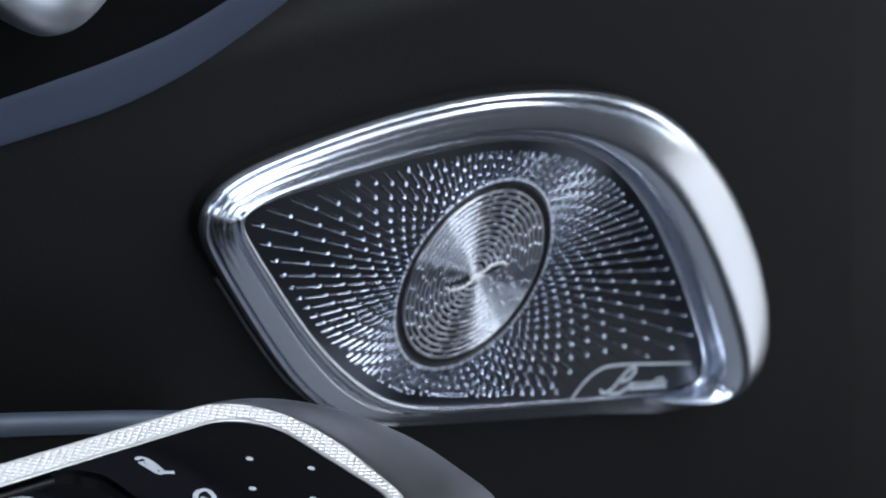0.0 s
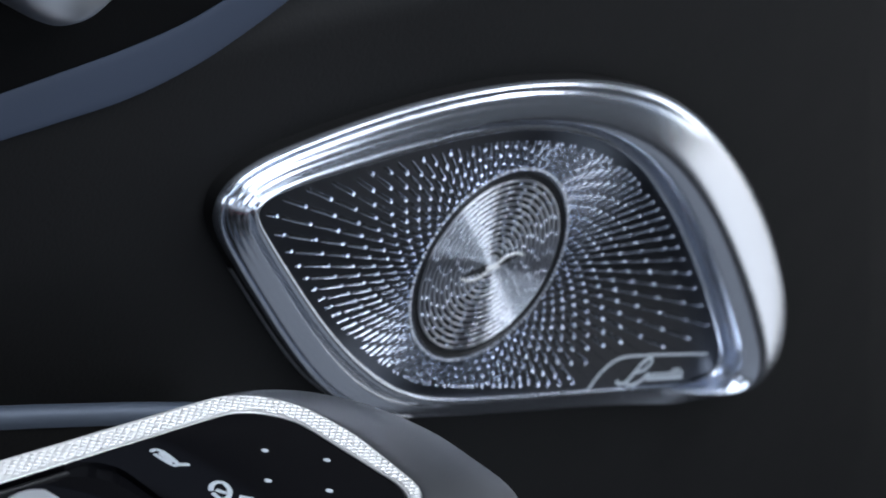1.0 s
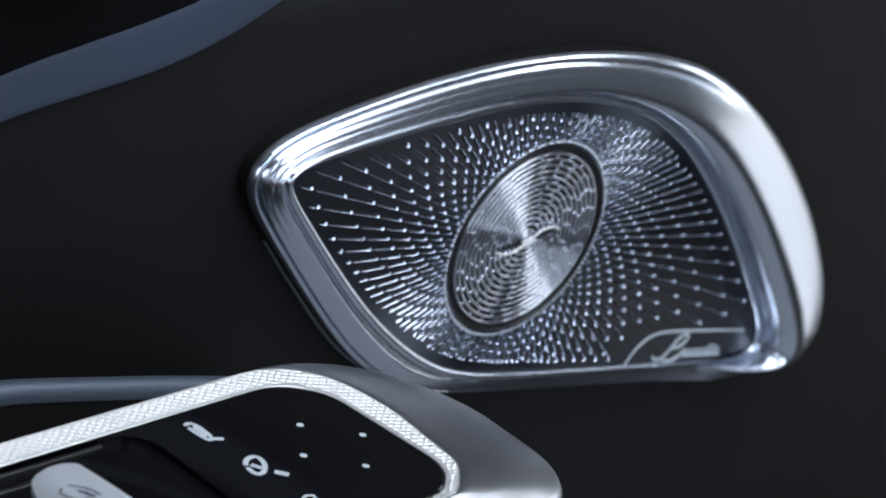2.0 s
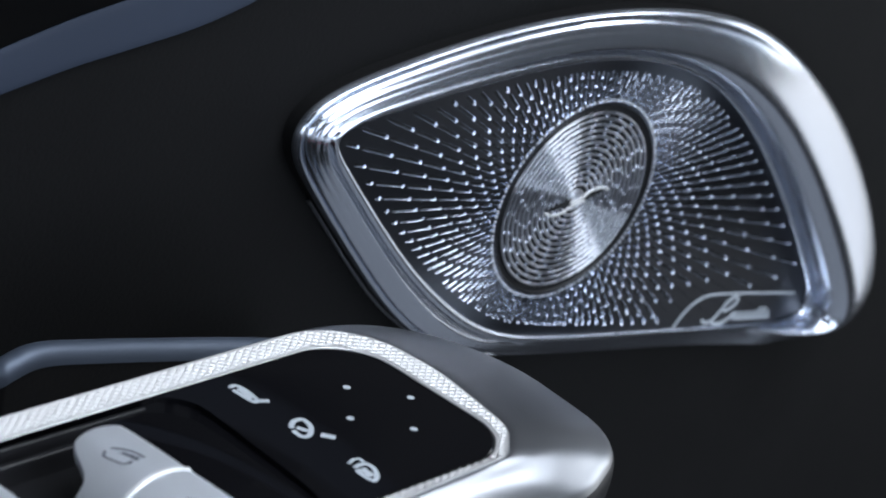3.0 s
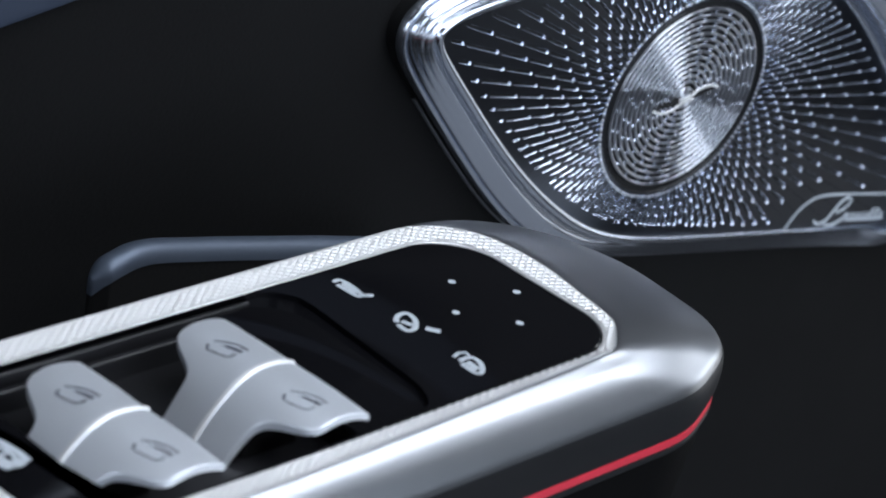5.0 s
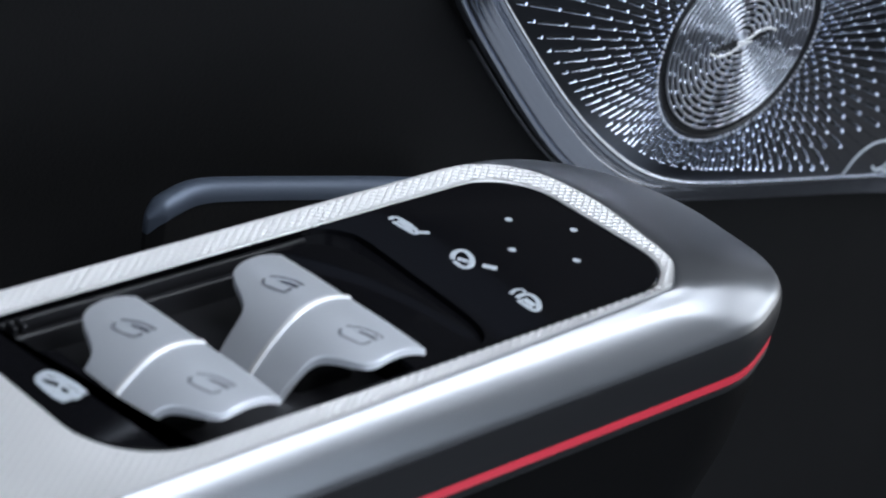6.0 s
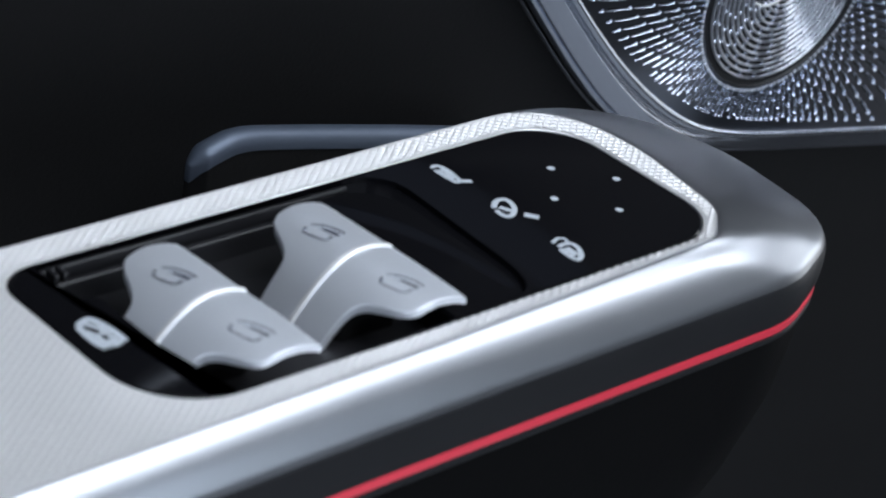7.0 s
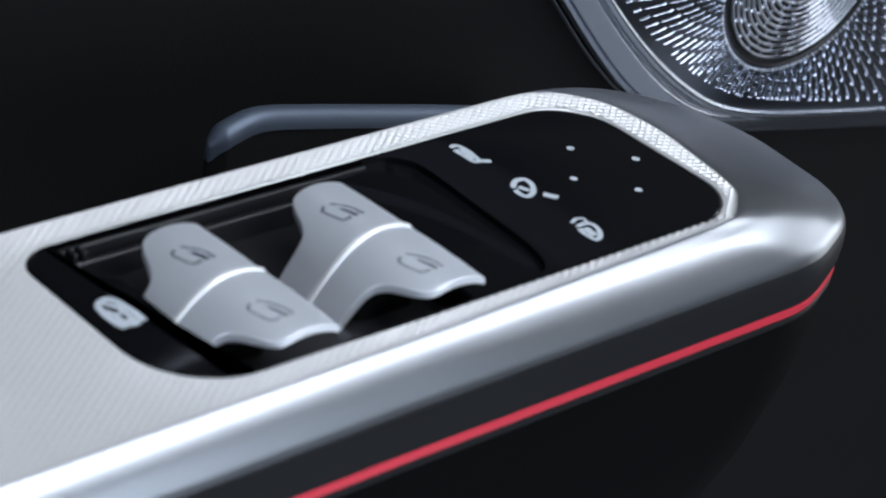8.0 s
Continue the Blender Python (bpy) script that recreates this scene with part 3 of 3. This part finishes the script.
                out.append(tuple(p[j] + (q[j] - p[j]) * k for j in range(3)))
        return out

    verts, faces = [], []
    hx, hy, q = 1.2, 0.9, 0.46
    for j in range(-42, 42):
        for i in range(-108, 16):
            x, y = (2 * i + j % 2) * hx, j * hy
            if x < -250:
                continue
            go, gi = np.hypot(edge_out[:, 0] - x, edge_out[:, 1] - y), np.hypot(edge_in[:, 0] - x, edge_in[:, 1] - y)
            a, b = int(go.argmin()), int(gi.argmin())
            in_out, in_well = inside(edge_out, x, y), inside(edge_in, x, y)
            if (not in_out and go[a] > hx) or (in_well and gi[b] > hx):
                continue
            base = [(x + dx * hx, y + dy * hy) for dx, dy in ((-1, 0), (0, -1), (1, 0), (0, 1))]
            low = [(px, py, level(px, py) + 0.004) for px, py in base]
            # bold beside the front switches, worn flatter on the broad plate behind them
            spot = np.array([(x, y)], float)
            hh = 0.12 + 0.07 * ease((x + 128) / 20) + 0.22 * near_front(spot)[0]
            z = level(x, y)
            high = [(x + (px - x) * q, y + (py - y) * q, z + hh) for px, py in base]
            for poly in [(low[k], low[(k + 1) % 4], high[(k + 1) % 4], high[k]) for k in range(4)] + [tuple(high)]:
                if go[a] < 1.5 * hx:
                    poly = trim(poly, edge_out[a], normal_out[a])
                if gi[b] < 1.5 * hx and len(poly) > 2:
                    poly = trim(poly, edge_in[b], -normal_in[b])
                if len(poly) > 2:
                    faces.append(tuple(range(len(verts), len(verts) + len(poly))))
                    verts.extend(poly)
    tagged(part("knurling", mesh(verts, faces), KNURL, plate, "fine diamond knurling", smooth=False), kind="stuff")
    return well


well_line = armrest()


def switch_panel():
    pan = thing("switch_panel", "glossy black switch panel with white symbols in the armrest", "switch panel")
    n = len(well_line)
    c = np.array((-45.0, 0.0))

    def ring(s, z):
        return np.c_[c + (well_line - c) * s, np.full(n, z)]

    v, f = skin([ring(0.998, -14), ring(0.998, -0.9), ring(0.99, -0.6), ring(0.985, -0.9)])
    part("edge", mesh(v, f), GLOSS, pan, "gloss black raised edge")
    # the switch well ends in a rounded edge, so the touch surface flares out beside it
    end = spline([(-34, 27.2), (-29.5, 26.0), (-26.0, 23.0), (-24.4, 18.0), (-25.3, 3.0), (-26.4, -12.6), (-27.6, -19.0), (-30.0, -22.9), (-34, -24.9)], 5, False)
    front = np.vstack([end, [p for p in rounded(((-34, -24.9, 1), (25.6, -24.7, 12.9), (25.8, 27.5, 13.9), (-34, 27.2, 1)), 12) if p[0] > 0]])
    fr = np.array(front)
    m = len(fr)
    k = fr.mean(0)
    v, f = skin([np.c_[fr, np.full(m, -8)], np.c_[fr, np.full(m, -0.8)], np.c_[k + (fr - k) * 0.997, np.full(m, -0.75)]])
    f.append(tuple(range(2 * m, 3 * m)))
    part("touch_surface", mesh(v, f), GLOSS, pan, "gloss black touch surface", smooth=False)
    back = rounded(((-117.2, -25.3, 16.9), (-103.6, -25.3, 2), (-103.6, 12, 2), (-108, 14, 2), (-108, 26.8, 2), (-117.0, 26.8, 7.9)), 6)
    fr = np.array(back)
    m = len(fr)
    v, f = skin([np.c_[fr, np.full(m, -8)], np.c_[fr, np.full(m, -0.9)]])
    f.append(tuple(range(m, 2 * m)))
    part("rear_land", mesh(v, f), GLOSS, pan, "gloss black strip behind the switches", smooth=False)
    bm = box(bmesh.new(), (-117, -25.2, -16), (-24, 27.4, -8), 0.5)
    part("well_floor", bm, WELLBLACK, pan, "black floor of the switch well")
    bm = box(bmesh.new(), (-48.5, -25.0, -9), (-24.2, 27.2, -2.0), 0.6)
    part("front_land", bm, GLOSS, pan, "gloss black land ahead of the switches")
    bm = box(bmesh.new(), (-107, 22.0, -10), (-31, 23.6, -3.2), 0.5)
    part("guide_rail", bm, WELLBLACK, pan, "black moulded rail in the switch well")
    bm = box(bmesh.new(), (-107, 25.2, -9), (-34, 26.4, -1.6), 0.4)
    part("guide_rail", bm, WELLBLACK, pan, "black moulded rail in the switch well")
    for x in (-106.0, -104.0):
        bm = box(bmesh.new(), (x, 22.4, -9), (x + 1.0, 26.0, -1.2), 0.3)
        part("clip", bm, WELLBLACK, pan, "small black moulded clip")

    z, h = -0.74, 0.05

    def symbol(name, label, *strokes):
        part(name, mesh(*join(*strokes)), PRINT, pan, label, smooth=False)

    for x, y in ((9.5, 11.0), (19.1, 1.1), (9.7, -9.0), (0.6, 0.8)):
        ring_pts = [(x + 0.85 * math.cos(g * math.tau / 16), y + 0.85 * math.sin(g * math.tau / 16), z + h) for g in range(16)]
        v = ring_pts + [(p[0], p[1], z) for p in ring_pts]
        f = [tuple(range(16))] + [(g, (g + 1) % 16, 16 + (g + 1) % 16, 16 + g) for g in range(16)]
        symbol("dot", "small white dot", (v, f))
    R = lambda pts, w: ribbon(pts, w, h, z)
    # seat outline
    symbol("seat_symbol", "white seat outline symbol", R(spline([(-13.6, 22.4), (-12.0, 22.8), (-11.4, 20.4), (-12.0, 16.2), (-13.2, 15.6), (-13.6, 18.0)], 4), 1.1), R([(-12.4, 21.4), (-12.5, 16.8)], 1.2),
           R([(-12.2, 15.6), (-10.0, 14.4)], 1.3))
    # mirror outline with its arm
    symbol("mirror_symbol", "white door mirror symbol", R(spline([(-13.6, 3.6), (-11.2, 5.6), (-8.9, 5.2), (-9.6, 2.2), (-12.2, -0.2), (-14.1, 0.2)], 4), 1.2), R([(-12.4, 3.4), (-11.4, 1.2)], 1.3),
           R([(-9.9, -1.2), (-8.0, -3.6)], 1.7))
    F = lambda pts, w: R([(-11.6 + 0.82 * (x + 11.9), -15.9 + 0.82 * (y + 16)) for x, y in pts], w * 0.85)
    symbol("fold_symbol", "white mirror folding symbol", F([(-13.6, -11.9), (-11.0, -10.9), (-9.3, -11.6), (-9.6, -13.2)], 1.0),
           F(spline([(-13.6, -14.2), (-9.9, -14.0), (-9.4, -16.4), (-11.3, -19.6), (-13.7, -20.8), (-14.3, -18.6)], 4), 1.3), F([(-12.3, -15.3), (-12.5, -19.2)], 2.0))
    symbol("tailgate_symbol", "white tailgate symbol", R(spline([(-112.6, 5.6), (-110.0, 6.7), (-108.9, 5.2), (-108.1, 1.2), (-108.1, -2.4)], 5, False), 1.5),
           R(spline([(-112.7, 5.4), (-113.0, 2.4), (-112.9, -0.8), (-112.3, -2.7)], 5, False), 1.5), R([(-112.4, 3.4), (-111.6, 1.6), (-111.6, -2.9)], 1.2),
           R([(-111.3, 6.0), (-109.6, 3.0), (-109.4, -3.0)], 1.1), R([(-110.9, 1.8), (-109.6, 1.4)], 1.0), R([(-110.5, -0.6), (-110.4, -3.2)], 1.0))


switch_panel()


# ---- window switches ----
def window_switches():
    def surface(x):
        """Height of the arched keys at x behind their front edge."""
        return 5.4 - (0.030 if x > -7 else 0.0465) * (x + 7) ** 2

    def reach(x, full, cut):
        """How far a key runs from the divider: a long front lip, cut back in a hollow behind."""
        k = 1 / (1 + math.exp(-(x + 14.7) / 0.85))
        return cut + (full - cut) * k + 0.12 * max(0, x + 23) * (1 - k)

    pair = thing("window_switch_pair", "pair of satin silver window switches in the black panel", "window switch",
                 pose(-0.084, -0.0044, 0), group="window switches")
    xs = [-0.6 * i for i in range(18)] + [-10.8 - 0.22 * i for i in range(36)] + [-18.7 - 0.6 * i for i in range(9)]

    def key(sign, full, cut, cy, crown, bold):
        ntt = 20
        w, ns = ntt + 1, len(xs) - 1
        verts = []
        for i, x in enumerate(xs):
            for j in range(w):
                u = j / ntt
                y = sign * (0.62 + (reach(x, full, cut) - 0.62) * u)
                zz = surface(x) - crown * y * y - (0.10 if i == 0 else 0.0)
                verts.append((x + max(0, -y) * 0.085, y, zz))
        nv = len(verts)
        verts += [(x + 0.1, y - sign * 0.1, z - 1.5 - 0.12 * max(0, -x - 12)) for x, y, z in verts]
        faces = []
        for i in range(ns):
            for j in range(ntt):
                a = i * w + j
                faces.append((a, a + 1, a + w + 1, a + w))
                faces.append((nv + a, nv + a + w, nv + a + w + 1, nv + a + 1))
        loop = [j for j in range(w)] + [i * w + ntt for i in range(1, ns + 1)] + [ns * w + j for j in range(ntt - 1, -1, -1)] + [i * w for i in range(ns - 1, 0, -1)]
        for a, b in zip(loop, loop[1:] + loop[:1]):
            faces.append((a, b, nv + b, nv + a))
        bm = mesh(verts, faces)
        bmesh.ops.recalc_face_normals(bm, faces=bm.faces[:])
        bm.verts.index_update()
        edge = [e for e in bm.edges if len(e.link_faces) == 2 and e.calc_face_angle(0) > 0.8 and all(v.index < nv for v in e.verts)]
        bmesh.ops.bevel(bm, geom=edge, offset=0.42 * MM, segments=3, profile=0.5, affect="EDGES", clamp_overlap=True)
        k = part("key", bm, KEY, pair)

        def on(x, y):
            return (x + max(0, -y) * 0.085, y, surface(x) - crown * y * y + 0.005)

        def stroke(pts, width):
            return ribbon([on(x, cy - 0.7 + 0.76 * (y - cy)) for x, y in pts], width * bold, 0.03)

        dark = [stroke([(-11.75, cy + 2.9), (-11.45, cy + 0.2), (-10.9, cy - 3.2)], 0.5), stroke([(-9.35, cy + 3.9), (-8.0, cy + 1.5), (-7.1, cy - 0.8), (-6.8, cy - 2.4), (-6.6, cy - 4.6)], 0.42),
                stroke([(-8.9, cy + 0.4), (-8.35, cy - 2.0), (-8.0, cy - 4.5)], 0.85), stroke([(-10.9, cy - 3.1), (-10.5, cy - 3.8), (-9.3, cy - 4.0)], 0.5), stroke([(-11.75, cy + 2.9), (-11.3, cy + 3.6), (-10.7, cy + 4.0)], 0.42)]
        # pale strokes paint the light caught along the engraving's edges
        lit = [stroke([(-11.4, cy + 3.0), (-10.9, cy + 3.4)], 0.3), stroke([(-9.8, cy + 3.9), (-8.4, cy + 1.5), (-7.5, cy - 0.8)], 0.3),
               stroke([(-9.5, cy + 1.5), (-8.8, cy - 0.3)], 0.35), stroke([(-10.8, cy - 3.6), (-10.0, cy - 3.7)], 0.5)]
        part("symbol", mesh(*join(*dark)), ENGRAVED, k, "fine engraved car door symbol", smooth=False)
        part("symbol_glint", mesh(*join(*lit)), PRINT, k, "pale strokes painted as lit edges of the engraved symbol", smooth=False)

    key(1, 20.0, 9.2, 10.0, 0.0016, 1.45)
    key(-1, 20.0, 8.4, -11.3, 0.0030, 1.0)
    rings = []
    for x in xs:
        zz = surface(x)
        rings.append([(x, -0.60, zz - 3.0), (x, -0.60, zz + 0.10), (x, -0.48, zz + 0.30), (x, -0.2, zz + 0.42), (x, 0.2, zz + 0.42), (x, 0.48, zz + 0.30), (x, 0.60, zz + 0.10), (x, 0.60, zz - 3.0)])
    part("divider", mesh(*skin(rings, caps=True)), DIVIDER, pair, "slim bright divider")
    bm = box(bmesh.new(), (-18, -8, -14), (-3, 8, -1.5), 2.0)
    part("pivot_block", bm, SOFT, pair, "black pivot block under the keys")
    copy_thing(pair, pose(-0.0492, -0.0044, 0))


window_switches()


# ---- trim on the door behind the armrest ----
def strip_surface(points, name, label, category, mat, depth=8.0, flat=0.6):
    """A softly rounded band along (x, z, half height, y)."""
    line = spline(points, 8, False)
    rings = []
    for i, (x, z, hgt, y) in enumerate(line):
        d = line[min(i + 1, len(line) - 1)] - line[max(i - 1, 0)]
        nx, nz = -d[1], d[0]
        l = math.hypot(nx, nz)
        nx, nz = nx / l, nz / l
        ring = []
        for k in range(13):
            a = math.pi * k / 12
            ring.append((x + nx * hgt * math.cos(a), y - depth * math.sin(a) ** flat, z + nz * hgt * math.cos(a)))
        ring.append((x - nx * hgt, y + 10, z - nz * hgt))
        ring.append((x + nx * hgt, y + 10, z + nz * hgt))
        rings.append(ring)
    tagged(part(name, mesh(*skin(rings, caps=True)), mat, None, label), label, category)


strip_surface([(x, z, h, door_y(x, z) + 1) for x, z, h in ((-300, -14, 4.0), (-120, 14, 4.6), (-60, 27.2, 5.0), (-41, 31.4, 5.2), (-20, 36.6, 5.6), (2, 42.6, 6.2), (18, 46.0, 6.6), (38, 50.4, 7.0), (56, 56.4, 6.7), (71, 64.0, 6.3), (86, 73.5, 6), (110, 91, 6), (140, 117, 6))],
              "door_trim_strip", "blue-grey satin trim strip curving up the door", "trim strip", DARKSTRIP, 2.2, 0.12)


def lever_recess():
    """The black recess above the trim strip, in which the door lever sits."""
    foot = spline([(-300, -14), (-120, 14), (-60, 27.2), (-20, 36.6), (18, 46.0), (38, 50.4), (56, 56.4), (71, 64.0), (84, 72.0), (100, 84)], 6, False)
    rows = []
    for up, out in ((0, -0.3), (6, -0.4), (30, -0.6), (60, -0.8), (95, -1.0)):
        rows.append([(x - 0.75 * up, door_y(x, z) + out, z + up) for x, z in foot])
    back = [(x, y + 30, z) for x, y, z in rows[-1]]
    v, f = skin([[(x, y + 30, z) for x, y, z in rows[0]]] + rows + [back], closed_ring=False)
    tagged(part("lever_recess", mesh(v, f), DEEP), "matt black recess round the door lever", "trim", kind="structure")


lever_recess()


def door_pull():
    """The thin upright lip of the pull cup between armrest and door."""
    pull = thing("door_pull", "dark door pull lip between armrest and door panel", "door pull")
    line = spline([(-29, -24.5), (-26.5, -21.6), (-23, -20.0), (-15, -18.8), (1, -21.8), (22, -26.4), (45, -31.6), (70, -38), (84, -43)], 8, False)
    y0 = 82.0
    cap, wall = [], []
    for i, (x, z) in enumerate(line):
        t = 3.3 * min(1, 0.25 + i / 14)
        cap.append([(x, y0 + t * math.cos(math.pi * k / 8), z - t + t * math.sin(math.pi * k / 8)) for k in range(9)] + [(x, y0 - t, z - 4.5), (x, y0 + t, z - 4.5)])
        wall.append([(x, y0 - t + 0.3, z - 4.3), (x, y0 + t - 0.3, z - 4.3), (x, y0 + t - 0.3, -56), (x, y0 - t + 0.3, -56)])
    part("lip", mesh(*skin(cap, caps=True)), PULL, pull, "blue-grey satin lip")
    part("wall", mesh(*skin(wall, caps=True)), SOFT, pull)


door_pull()
strip_surface([(x, z, h, door_y(x, z) + dy) for x, z, h, dy in ((-26, 93, 3, 0), (-9, 84.5, 5.5, -5), (5, 78, 8, -8), (17, 80.5, 7, -6), (30, 91, 4, 0))],
              "inner_door_lever", "polished chrome lever on the door panel", "door lever", LEVER, 7)
